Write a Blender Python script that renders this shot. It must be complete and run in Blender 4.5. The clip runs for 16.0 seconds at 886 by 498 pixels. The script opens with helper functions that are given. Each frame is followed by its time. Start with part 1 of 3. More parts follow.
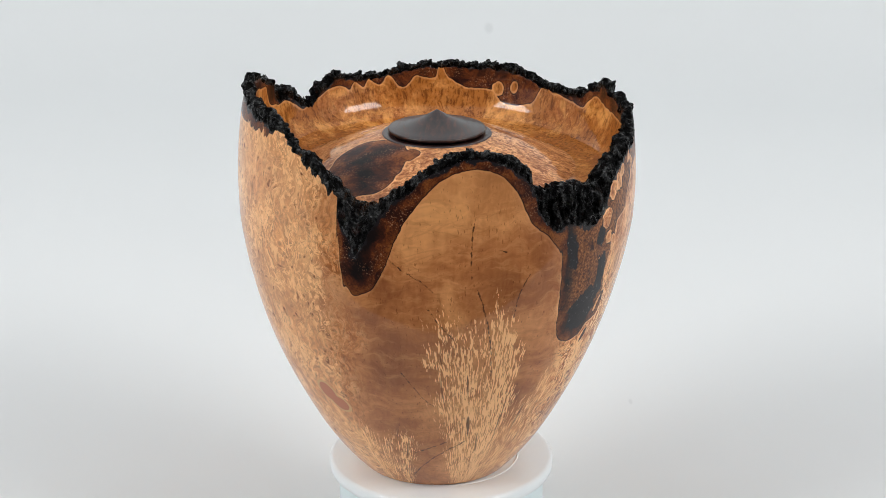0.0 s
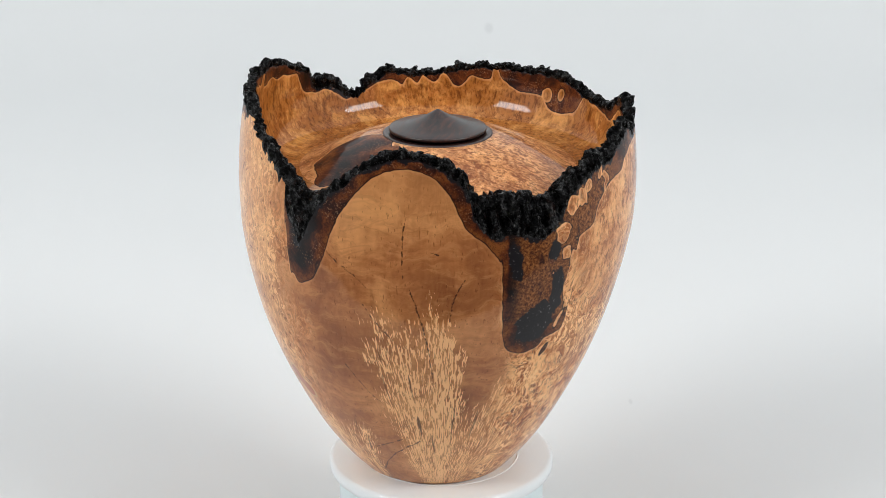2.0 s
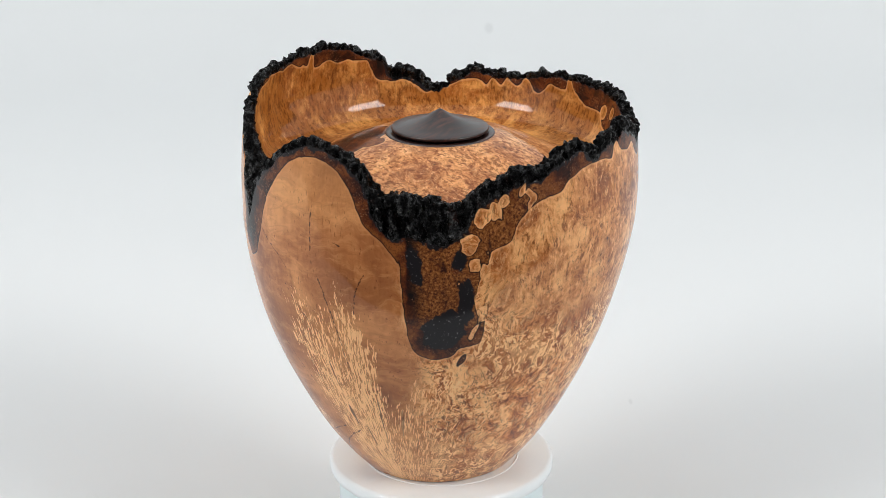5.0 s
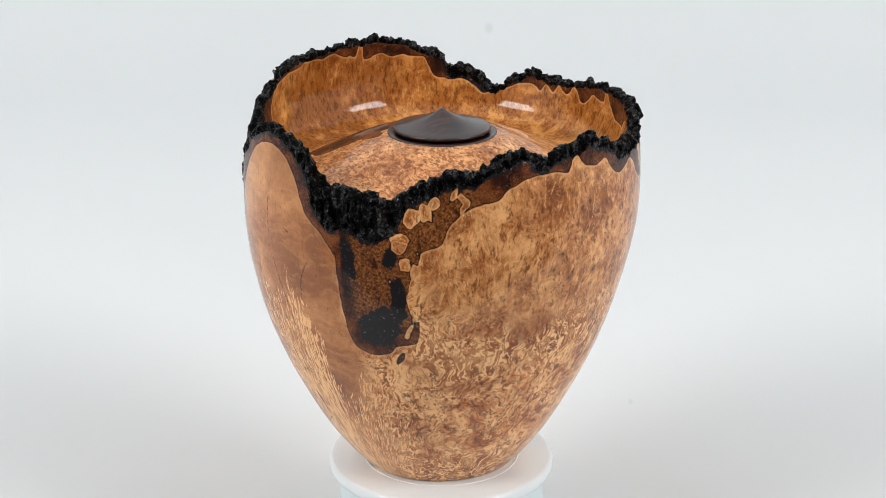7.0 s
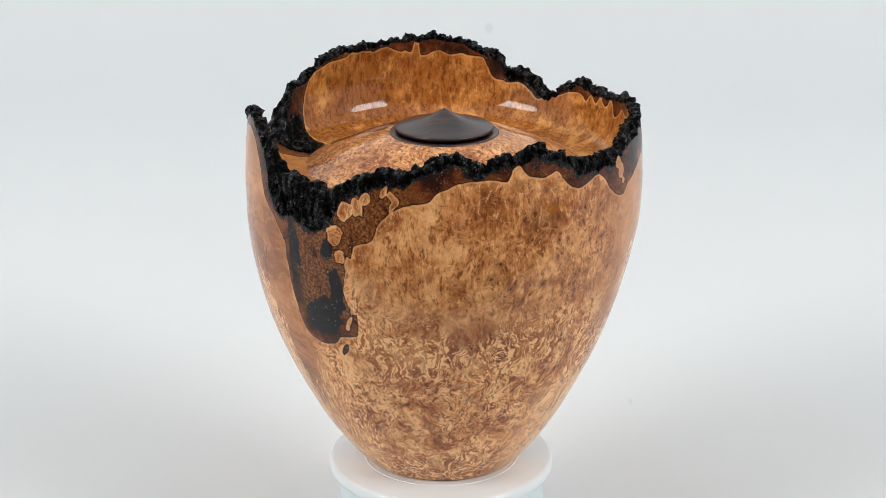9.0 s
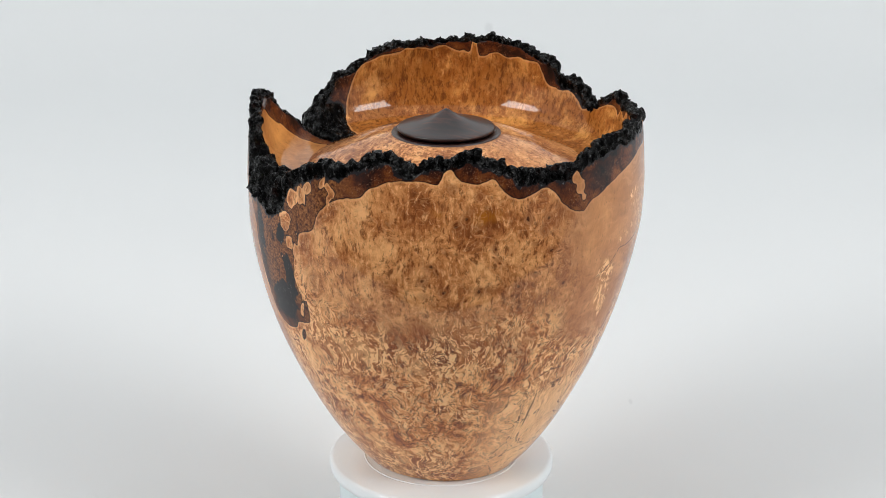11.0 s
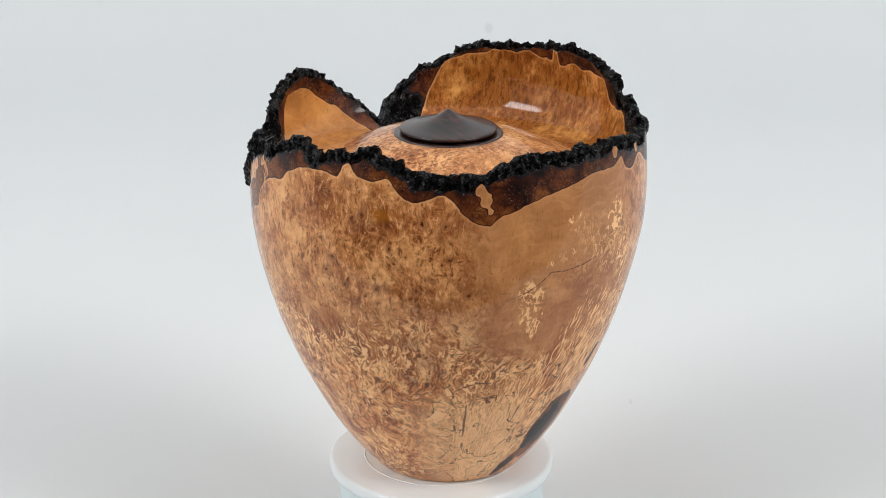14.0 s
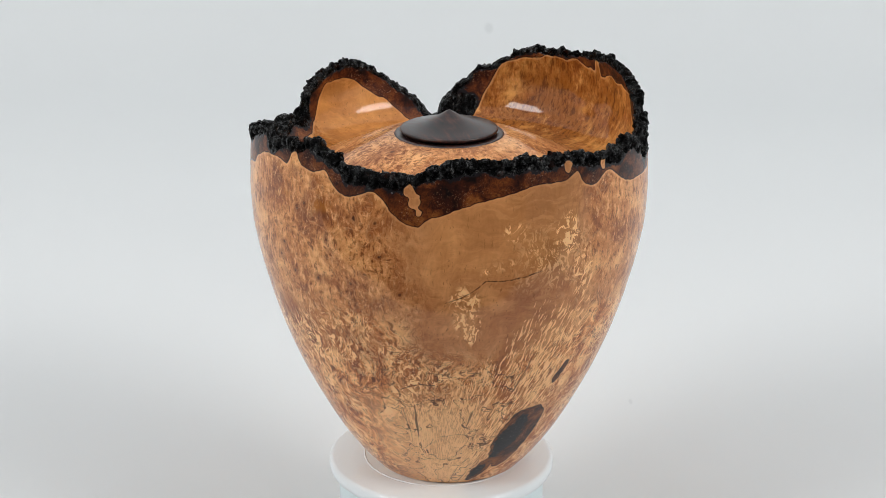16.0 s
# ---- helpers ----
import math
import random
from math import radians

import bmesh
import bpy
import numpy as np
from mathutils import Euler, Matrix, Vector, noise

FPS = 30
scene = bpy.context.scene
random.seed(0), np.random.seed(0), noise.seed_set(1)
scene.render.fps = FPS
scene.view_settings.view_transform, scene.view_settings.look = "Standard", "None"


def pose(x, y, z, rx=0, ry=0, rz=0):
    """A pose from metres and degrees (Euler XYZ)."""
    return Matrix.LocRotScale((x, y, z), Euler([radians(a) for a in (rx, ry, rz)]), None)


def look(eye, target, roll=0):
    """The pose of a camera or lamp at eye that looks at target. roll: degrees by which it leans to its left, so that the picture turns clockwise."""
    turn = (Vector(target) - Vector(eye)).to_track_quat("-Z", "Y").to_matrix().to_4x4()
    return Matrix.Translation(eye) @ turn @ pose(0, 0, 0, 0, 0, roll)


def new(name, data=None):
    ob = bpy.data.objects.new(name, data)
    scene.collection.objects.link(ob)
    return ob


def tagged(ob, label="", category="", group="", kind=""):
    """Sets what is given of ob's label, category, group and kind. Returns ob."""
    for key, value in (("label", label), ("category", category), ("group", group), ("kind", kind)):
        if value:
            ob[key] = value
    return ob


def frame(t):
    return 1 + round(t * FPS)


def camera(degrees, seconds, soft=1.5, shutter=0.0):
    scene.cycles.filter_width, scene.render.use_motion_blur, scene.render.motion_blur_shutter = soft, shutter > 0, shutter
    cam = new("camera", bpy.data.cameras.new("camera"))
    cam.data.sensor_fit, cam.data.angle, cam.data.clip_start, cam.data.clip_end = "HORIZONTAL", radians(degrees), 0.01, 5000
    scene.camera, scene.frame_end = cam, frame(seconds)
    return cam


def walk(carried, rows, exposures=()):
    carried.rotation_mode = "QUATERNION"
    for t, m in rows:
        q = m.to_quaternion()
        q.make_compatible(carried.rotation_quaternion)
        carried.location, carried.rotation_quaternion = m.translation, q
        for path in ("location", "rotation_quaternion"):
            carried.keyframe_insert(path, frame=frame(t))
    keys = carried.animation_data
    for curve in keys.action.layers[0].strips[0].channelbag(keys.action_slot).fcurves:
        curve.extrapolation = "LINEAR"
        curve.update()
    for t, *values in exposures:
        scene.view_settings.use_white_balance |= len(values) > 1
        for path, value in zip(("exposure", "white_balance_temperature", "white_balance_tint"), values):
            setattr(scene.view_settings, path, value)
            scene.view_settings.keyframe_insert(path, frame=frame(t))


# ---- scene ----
# ---- camera: one still shot from slightly above ----
cam = camera(26.18, 16.0, soft=0.8)
EYE = pose(0, -1.163, 0.5529, 70.644, 0, 0)
walk(cam, [(0, EYE), (16, EYE)], exposures=[(0, 0.0), (2, 0.04), (4, 0.07), (6.5, 0.09), (8, 0.07), (12, 0.0), (14, -0.03), (16, -0.08)])

# ---- light: a white studio with two softboxes ----
world = bpy.data.worlds.new("studio_light")
scene.world = world
world.use_nodes = True
world.node_tree.nodes["Background"].inputs[0].default_value = (0.93, 0.97, 1.0, 1)
world.node_tree.nodes["Background"].inputs[1].default_value = 0.79


def softbox(side, energy):
    lamp = bpy.data.lights.new("softbox", "AREA")
    lamp.shape, lamp.size, lamp.size_y, lamp.energy = "RECTANGLE", 1.25, 0.7, energy
    lamp.color = (1.0, 0.985, 0.965)
    new("softbox", lamp).matrix_world = look((side * 2.08, -1.3, 1.75), (0, -0.1, 0.1))


softbox(-1, 34.0)
softbox(1, 34.0)


# ---- node helpers ----
class Shader:
    """A principled material and short ways to add nodes to it."""

    def __init__(self, name):
        self.material = bpy.data.materials.get(name) or bpy.data.materials.new(name)
        self.material.use_nodes = True
        self.tree = self.material.node_tree
        self.bsdf = self.tree.nodes["Principled BSDF"]

    def put(self, socket, value):
        if isinstance(value, bpy.types.NodeSocket):
            self.tree.links.new(value, socket)
        elif isinstance(value, tuple) and len(value) == 3 and socket.type == "RGBA":
            socket.default_value = (*value, 1)
        else:
            socket.default_value = value

    def set(self, **values):
        for key, value in values.items():
            self.put(self.bsdf.inputs[key.replace("_", " ")], value)
        return self

    def coords(self):
        return self.tree.nodes.new("ShaderNodeTexCoord").outputs["Object"]

    def attribute(self, name, out="Fac"):
        n = self.tree.nodes.new("ShaderNodeAttribute")
        n.attribute_name = name
        return n.outputs[out]

    def noise(self, vector, scale, detail=4.0, rough=0.6, distortion=0.0, out="Fac"):
        n = self.tree.nodes.new("ShaderNodeTexNoise")
        self.put(n.inputs["Vector"], vector)
        for key, value in (("Scale", scale), ("Detail", detail), ("Roughness", rough), ("Distortion", distortion)):
            self.put(n.inputs[key], value)
        return n.outputs[out]

    def cells(self, vector, scale, feature="F1"):
        n = self.tree.nodes.new("ShaderNodeTexVoronoi")
        n.feature = feature
        self.put(n.inputs["Vector"], vector)
        self.put(n.inputs["Scale"], scale)
        return n.outputs["Distance"]

    def math(self, op, a, b=0.0, clamp=False):
        n = self.tree.nodes.new("ShaderNodeMath")
        n.operation, n.use_clamp = op, clamp
        self.put(n.inputs[0], a)
        self.put(n.inputs[1], b)
        return n.outputs[0]

    def vmath(self, op, a, b):
        n = self.tree.nodes.new("ShaderNodeVectorMath")
        n.operation = op
        self.put(n.inputs[0], a)
        self.put(n.inputs[1], b)
        return n.outputs[0]

    def step(self, value, low, high, a=0.0, b=1.0):
        n = self.tree.nodes.new("ShaderNodeMapRange")
        n.interpolation_type = "SMOOTHSTEP"
        for i, v in enumerate((value, low, high, a, b)):
            self.put(n.inputs[i], v)
        return n.outputs[0]

    def mix(self, fac, a, b, blend="MIX"):
        n = self.tree.nodes.new("ShaderNodeMix")
        n.data_type, n.blend_type = "RGBA", blend
        for i, v in ((0, fac), (6, a), (7, b)):
            self.put(n.inputs[i], v)
        return n.outputs[2]

    def ramp(self, value, *stops):
        n = self.tree.nodes.new("ShaderNodeValToRGB")
        while len(n.color_ramp.elements) < len(stops):
            n.color_ramp.elements.new(1.0)
        for element, (at, colour) in zip(n.color_ramp.elements, stops):
            element.position, element.color = at, (*colour, 1)
        self.put(n.inputs[0], value)
        return n.outputs[0]

    def bump(self, height, strength, distance):
        n = self.tree.nodes.new("ShaderNodeBump")
        self.put(n.inputs["Height"], height)
        n.inputs["Strength"].default_value, n.inputs["Distance"].default_value = strength, distance
        self.put(self.bsdf.inputs["Normal"], n.outputs[0])
        return self


# ---- materials ----
def lacquered_burl():
    s = Shader("lacquered_burl")
    pos = s.coords()
    warp = s.vmath("SUBTRACT", s.noise(pos, 38, 3, 0.55, out="Color"), (0.5, 0.5, 0.5))
    bent = s.vmath("ADD", pos, s.vmath("MULTIPLY", warp, (0.030, 0.030, 0.030)))
    long = s.vmath("MULTIPLY", bent, (1, 1, 0.45))
    # figured burl: swirling cream, tan and brown
    figure = s.noise(long, 92, 8, 0.74, 0.45)
    burl = s.ramp(figure, (0.33, BROWN), (0.42, (0.41, 0.145, 0.042)), (0.49, TAN), (0.59, CREAM))
    fibre = s.noise(s.vmath("MULTIPLY", bent, (1, 1, 0.35)), 480, 4, 0.65)
    burl = s.mix(s.math("MULTIPLY", s.step(fibre, 0.38, 0.50, 0.85, 0), s.step(s.noise(pos, 40, 3), 0.32, 0.58)), burl, (0.12, 0.036, 0.010))
    burl = s.mix(s.math("MULTIPLY", s.step(fibre, 0.53, 0.62, 0, 0.85), s.step(s.noise(pos, 33, 3), 0.36, 0.6)), burl, CREAM)
    worm = s.math("ABSOLUTE", s.math("SUBTRACT", s.noise(bent, 125, 4, 0.6, 0.7), 0.5))
    burl = s.mix(s.math("MULTIPLY", s.step(worm, 0.0, 0.022, 0.5, 0), s.step(s.noise(pos, 48, 3), 0.42, 0.6)), burl, (0.22, 0.072, 0.020))
    broad = s.noise(pos, 17, 3, 0.5)
    burl = s.mix(s.step(broad, 0.42, 0.66, 0, 0.55), burl, (0.37, 0.142, 0.045), "MIX")
    burl = s.mix(s.attribute("pale"), burl, s.mix(0.5, burl, (0.90, 0.58, 0.32)))
    burl = s.mix(s.math("MULTIPLY", s.attribute("umber"), 0.45), burl, s.mix(1.0, burl, (0.50, 0.36, 0.30), "MULTIPLY"))
    # soft clouded burl higher up, with pale veils, honey stains and ringed eyes
    slight = s.vmath("ADD", pos, s.vmath("MULTIPLY", warp, (0.011, 0.011, 0.011)))
    veil = s.noise(slight, 46, 8, 0.72, 0.25)
    soft = s.ramp(veil, (0.34, (0.25, 0.093, 0.032)), (0.43, (0.45, 0.190, 0.068)), (0.52, (0.62, 0.31, 0.125)), (0.64, (0.82, 0.49, 0.235)))
    strand = s.noise(s.vmath("MULTIPLY", slight, (1, 1, 0.40)), 330, 5, 0.75)
    soft = s.mix(s.step(strand, 0.48, 0.37, 0, 0.82), soft, (0.19, 0.064, 0.019))
    soft = s.mix(s.step(strand, 0.54, 0.63, 0, 0.75), soft, (0.84, 0.52, 0.26))
    vein = s.math("ABSOLUTE", s.math("SUBTRACT", s.noise(bent, 26, 3, 0.5, 0.6), 0.5))
    soft = s.mix(s.step(vein, 0.002, 0.016, 0.22, 0), soft, (0.84, 0.54, 0.28))
    soft = s.mix(s.attribute("pale"), soft, s.mix(0.55, soft, (0.92, 0.61, 0.35)))
    soft = s.mix(s.math("MULTIPLY", s.attribute("honey"), s.step(strand, 0.40, 0.56, 0.9, 0.35)), soft, (0.44, 0.175, 0.022))
    disc = s.cells(slight, 92)
    many = s.math("MULTIPLY", s.attribute("eyes"), s.step(s.noise(pos, 36, 3), 0.42, 0.54))
    soft = s.mix(s.math("MULTIPLY", s.step(disc, 0.22, 0.46, 0.65, 0), many), soft, (0.30, 0.112, 0.040))
    soft = s.mix(s.math("MULTIPLY", s.step(s.math("ABSOLUTE", s.math("SUBTRACT", disc, 0.26)), 0.0, 0.05, 0.4, 0), many), soft, (0.62, 0.33, 0.15))
    soft = s.mix(s.math("MULTIPLY", s.step(disc, 0.05, 0.15, 0.95, 0), many), soft, (0.085, 0.028, 0.010))
    burl = s.mix(s.attribute("soft"), burl, soft)
    # small eyes of the burl
    eye = s.cells(bent, 165)
    burl = s.mix(s.math("MULTIPLY", s.step(eye, 0.06, 0.30, 1, 0), s.math("MULTIPLY", s.attribute("eyes"), s.step(s.noise(pos, 55, 2), 0.42, 0.58))), burl, (0.20, 0.068, 0.020))
    burl = s.mix(s.math("MULTIPLY", s.step(s.math("ABSOLUTE", s.math("SUBTRACT", eye, 0.42)), 0.0, 0.06, 0.22, 0), s.attribute("eyes")), burl, CREAM)
    # short pale flecks of spalting
    speck = s.noise(s.vmath("MULTIPLY", bent, (1, 1, 0.5)), 330, 4, 0.6, 0.9)
    patchy = s.noise(pos, 32, 3, 0.6)
    # calm heartwood
    heart = s.ramp(s.noise(bent, 20, 6, 0.62, 0.4), (0.32, (0.29, 0.115, 0.042)), (0.50, (0.47, 0.212, 0.085)), (0.66, (0.68, 0.36, 0.155)))
    grain = s.noise(s.vmath("MULTIPLY", pos, (1, 1, 0.12)), 420, 3, 0.5)
    heart = s.mix(0.10, heart, s.ramp(grain, (0.3, (0.33, 0.13, 0.045)), (0.7, (0.75, 0.42, 0.18))))
    bands = s.math("FRACT", s.math("MULTIPLY", s.noise(s.vmath("MULTIPLY", pos, (1, 1, 0.7)), 11, 4, 0.6, 0.8), 30.0))
    heart = s.mix(s.math("MULTIPLY", s.step(s.math("ABSOLUTE", s.math("SUBTRACT", bands, 0.5)), 0.10, 0.5, 0.0, 0.17), s.step(s.noise(pos, 24, 3), 0.36, 0.60, 0.3, 1)), heart, (0.24, 0.088, 0.030))
    flow = s.noise(s.vmath("MULTIPLY", s.vmath("ADD", pos, s.vmath("MULTIPLY", warp, (0.012, 0.012, 0.022))), (0.22, 0.22, 1)), 210, 5, 0.66)
    heart = s.mix(s.step(flow, 0.50, 0.66, 0, 0.28), heart, (0.72, 0.40, 0.18))
    heart = s.mix(s.step(flow, 0.48, 0.34, 0, 0.24), heart, (0.22, 0.080, 0.028))
    pore = s.noise(s.vmath("MULTIPLY", pos, (1, 1, 0.3)), 800, 2, 0.5)
    heart = s.mix(s.step(pore, 0.36, 0.28, 0, 0.5), heart, (0.16, 0.055, 0.018))
    heart = s.mix(s.attribute("pale"), heart, s.mix(0.4, heart, (0.80, 0.47, 0.20)))
    wood = s.mix(s.attribute("plain"), burl, heart)
    wood = s.mix(s.math("MULTIPLY", s.step(speck, 0.515, 0.56), s.math("MULTIPLY", s.attribute("fleck"), s.step(patchy, 0.36, 0.58))), wood, (0.91, 0.60, 0.31))
    # fans of pale streaks that spread from the foot
    fan = s.attribute("fan", "Vector")
    split = s.tree.nodes.new("ShaderNodeSeparateXYZ")
    s.put(split.inputs[0], fan)
    flat = s.vmath("MULTIPLY", fan, (1, 1, 0))
    streak = s.noise(s.vmath("ADD", flat, s.vmath("MULTIPLY", warp, (1.0, 0.6, 0))), 1.0, 2.5, 0.6, 0.55)
    level = s.math("SUBTRACT", s.math("ADD", streak, s.math("MULTIPLY", split.outputs[2], 0.26)), 0.672)
    wood = s.mix(s.math("MULTIPLY", s.step(level, 0.0, 0.03), s.step(split.outputs[2], 0.02, 0.2)), wood, (0.87, 0.56, 0.29))
    dark_line = s.step(s.noise(s.vmath("MULTIPLY", flat, (0.25, 0.14, 0)), 1.0, 2, 0.5), 0.66, 0.69)
    wood = s.mix(s.math("MULTIPLY", dark_line, s.math("MULTIPLY", split.outputs[2], 1.0)), wood, (0.09, 0.032, 0.010))
    # zone lines of the spalting
    zone = s.math("ABSOLUTE", s.math("SUBTRACT", s.noise(bent, 46, 3, 0.55, 0.5), 0.5))
    wood = s.mix(s.math("MULTIPLY", s.step(zone, 0.003, 0.013, 0.9, 0), s.attribute("zone")), wood, (0.12, 0.05, 0.018))
    # dark hair-like strokes and clouds inside; bounced warm light is put into the colour
    hair = s.noise(s.vmath("MULTIPLY", slight, (1, 1, 0.26)), 400, 5, 0.75)
    cloud = s.noise(pos, 42, 4, 0.62, 0.3)
    inner = s.mix(s.step(cloud, 0.38, 0.62, 0.8, 0), s.mix(0.75, wood, soft), (0.42, 0.180, 0.048))
    inner = s.mix(s.math("MULTIPLY", s.step(hair, 0.55, 0.36, 0, 0.8), s.step(cloud, 0.44, 0.62, 1, 0.15)), inner, (0.16, 0.056, 0.012))
    inner = s.mix(s.step(cloud, 0.56, 0.70, 0, 0.6), inner, (0.88, 0.54, 0.25))
    # orange multiply for light that bounces within the hollow
    inner = s.mix(1.0, inner, (0.88, 0.82, 0.58), "MULTIPLY")
    wood = s.mix(s.attribute("inside_bounce"), wood, s.mix(s.attribute("plain"), inner, s.mix(1.0, wood, (1.04, 1.04, 0.84), "MULTIPLY")))
    # close dark dashes of the shoulder
    dash = s.noise(s.vmath("MULTIPLY", slight, (0.5, 1, 1)), 460, 3, 0.55)
    wood = s.mix(s.math("MULTIPLY", s.step(dash, 0.48, 0.40, 0, 0.7), s.attribute("dash")), wood, (0.22, 0.068, 0.020))
    # pale lip of sapwood along the bark
    lip = s.step(s.math("ADD", s.attribute("bark_depth"), s.math("MULTIPLY", s.noise(pos, 120, 3), 1.6)), -0.9, 0.3)
    wood = s.mix(s.math("MULTIPLY", lip, s.step(s.attribute("plain"), 0.2, 0.8, 0.34, 0.10)), wood, (0.88, 0.55, 0.27))
    deep = s.tree.nodes.new("ShaderNodeGamma")
    s.put(deep.inputs[0], wood)
    deep.inputs[1].default_value = 1.24
    wood = s.mix(1.0, deep.outputs[0], (1.24, 1.20, 1.22), "MULTIPLY")
    # filled knot of red resin
    knot = s.attribute("knot")
    wood = s.mix(s.step(knot, -1.6, -1.2), wood, (0.66, 0.38, 0.16))
    wood = s.mix(s.step(knot, -0.1, 0.1), wood, (0.50, 0.165, 0.075))
    # cracks
    ragged = s.math("ADD", s.attribute("crack"), s.math("MULTIPLY", s.noise(pos, 380, 2), 1.7))
    wood = s.mix(s.step(ragged, 0.95, 1.35, 0.9, 0), wood, (0.055, 0.020, 0.009))
    # polished inner bark with a dark line where it meets the wood
    depth = s.math("ADD", s.attribute("bark_depth"), s.math("MULTIPLY", s.math("SUBTRACT", s.noise(pos, 170, 3), 0.5), 1.6))
    layer = s.math("ADD", s.noise(bent, 60, 4, 0.65), s.math("MULTIPLY", s.math("MAXIMUM", s.math("SUBTRACT", depth, 2.0), 0.0), -0.011))
    red = s.ramp(layer, (0.26, (0.006, 0.0025, 0.0025)), (0.40, (0.045, 0.010, 0.004)), (0.50, (0.130, 0.032, 0.008)), (0.62, (0.25, 0.075, 0.017)))
    grit = s.noise(pos, 1000, 3, 0.65)
    red = s.mix(s.step(grit, 0.48, 0.40, 0, 0.5), red, (0.010, 0.004, 0.003))
    red = s.mix(s.math("MULTIPLY", s.step(grit, 0.585, 0.65), s.step(s.noise(pos, 70, 2), 0.42, 0.62, 0.0, 0.6)), red, (0.46, 0.24, 0.13))
    rust = s.ramp(s.noise(pos, 640, 4, 0.75), (0.38, (0.045, 0.012, 0.005)), (0.5, (0.20, 0.062, 0.015)), (0.66, (0.42, 0.165, 0.050)))
    red = s.mix(s.math("MULTIPLY", s.attribute("rust"), s.step(s.noise(bent, 75, 3, 0.6), 0.36, 0.47)), red, rust)
    tar = s.attribute("tar")
    # black patches; pale specks are grey chips and painted glints
    soot = s.mix(s.math("MULTIPLY", s.step(s.noise(pos, 620, 2, 0.5), 0.64, 0.72), 0.6), (0.012, 0.010, 0.012), (0.20, 0.19, 0.19))
    red = s.mix(s.step(s.math("ADD", tar, s.math("MULTIPLY", s.math("SUBTRACT", s.noise(pos, 110, 4, 0.65), 0.5), 13.0)), -0.4, 0.9), red, soot)
    colour = s.mix(s.step(depth, -0.10, 0.25), wood, (0.018, 0.007, 0.005))
    colour = s.mix(s.step(depth, 0.35, 1.0), colour, red)
    s.set(Base_Color=colour, Roughness=0.5, Specular_IOR_Level=0.08, Coat_Weight=s.step(depth, 0.0, 1.0, 0.75, 0.5), Coat_Roughness=s.step(depth, 0.0, 1.0, 0.055, 0.10), Coat_IOR=1.47)
    s.bump(s.math("ADD", s.noise(pos, 600, 2), s.math("MULTIPLY", s.step(depth, 0, 1, 0, 6), grit)), 0.10, 0.0006)
    return s.material


def rough_bark():
    s = Shader("rough_bark")
    pos = s.coords()
    base = s.ramp(s.noise(pos, 260, 5, 0.7), (0.35, (0.0015, 0.0015, 0.0018)), (0.6, (0.004, 0.0038, 0.0038)), (0.8, (0.015, 0.013, 0.012)))
    base = s.mix(s.step(s.noise(pos, 90, 4, 0.65), 0.58, 0.72, 0, 0.8), base, (0.022, 0.006, 0.003))
    base = s.mix(s.step(s.noise(pos, 210, 4, 0.7), 0.64, 0.72, 0, 0.6), base, (0.024, 0.028, 0.008))
    # sparse pale specks: glints painted into the base colour
    base = s.mix(s.step(s.noise(pos, 900, 2, 0.5), 0.71, 0.78, 0, 0.45), base, (0.13, 0.118, 0.105))
    # charred flakes: sharp facets with glossy faces
    flakes = s.vmath("ADD", s.vmath("MULTIPLY", pos, (1, 1, 0.45)), s.vmath("MULTIPLY", s.vmath("SUBTRACT", s.noise(pos, 260, 2, out="Color"), (0.5, 0.5, 0.5)), (0.004, 0.004, 0.004)))
    facet = s.cells(flakes, 330)
    crumb = s.noise(pos, 900, 3, 0.6)
    s.set(Base_Color=base, Roughness=s.step(s.noise(pos, 520, 3), 0.40, 0.60, 0.11, 0.30), Specular_IOR_Level=s.step(s.noise(flakes, 240, 3, 0.6), 0.45, 0.62, 0.03, 0.55))
    s.bump(s.math("ADD", s.math("MULTIPLY", facet, 1.0), s.math("MULTIPLY", crumb, 0.22)), 1.0, 0.0030)
    return s.material


def dark_rosewood():
    s = Shader("dark_rosewood")
    pos = s.coords()
    grain = s.noise(s.vmath("MULTIPLY", s.vmath("ADD", pos, s.vmath("MULTIPLY", s.noise(pos, 40, 2, out="Color"), (0.012, 0.012, 0.0))), (1, 0.14, 1)), 300, 5, 0.6)
    s.set(Base_Color=s.ramp(grain, (0.34, (0.010, 0.005, 0.005)), (0.52, (0.028, 0.011, 0.009)), (0.70, (0.085, 0.028, 0.016))),
          Roughness=s.step(grain, 0.3, 0.7, 0.32, 0.42), Coat_Weight=0.6, Coat_Roughness=0.26)
    s.bump(grain, 0.08, 0.0004)
    return s.material


def white_surface(name, colour, rough, spread, coat=0.0):
    s = Shader(name)
    pos = s.coords()
    low = tuple(c * (1 - spread) for c in colour)
    s.set(Base_Color=s.ramp(s.noise(pos, 2.2, 4, 0.5), (0.3, low), (0.7, colour)), Roughness=rough, Coat_Weight=coat, Coat_Roughness=0.1)
    s.bump(s.noise(pos, 900, 2), 0.03, 0.0003)
    return s.material


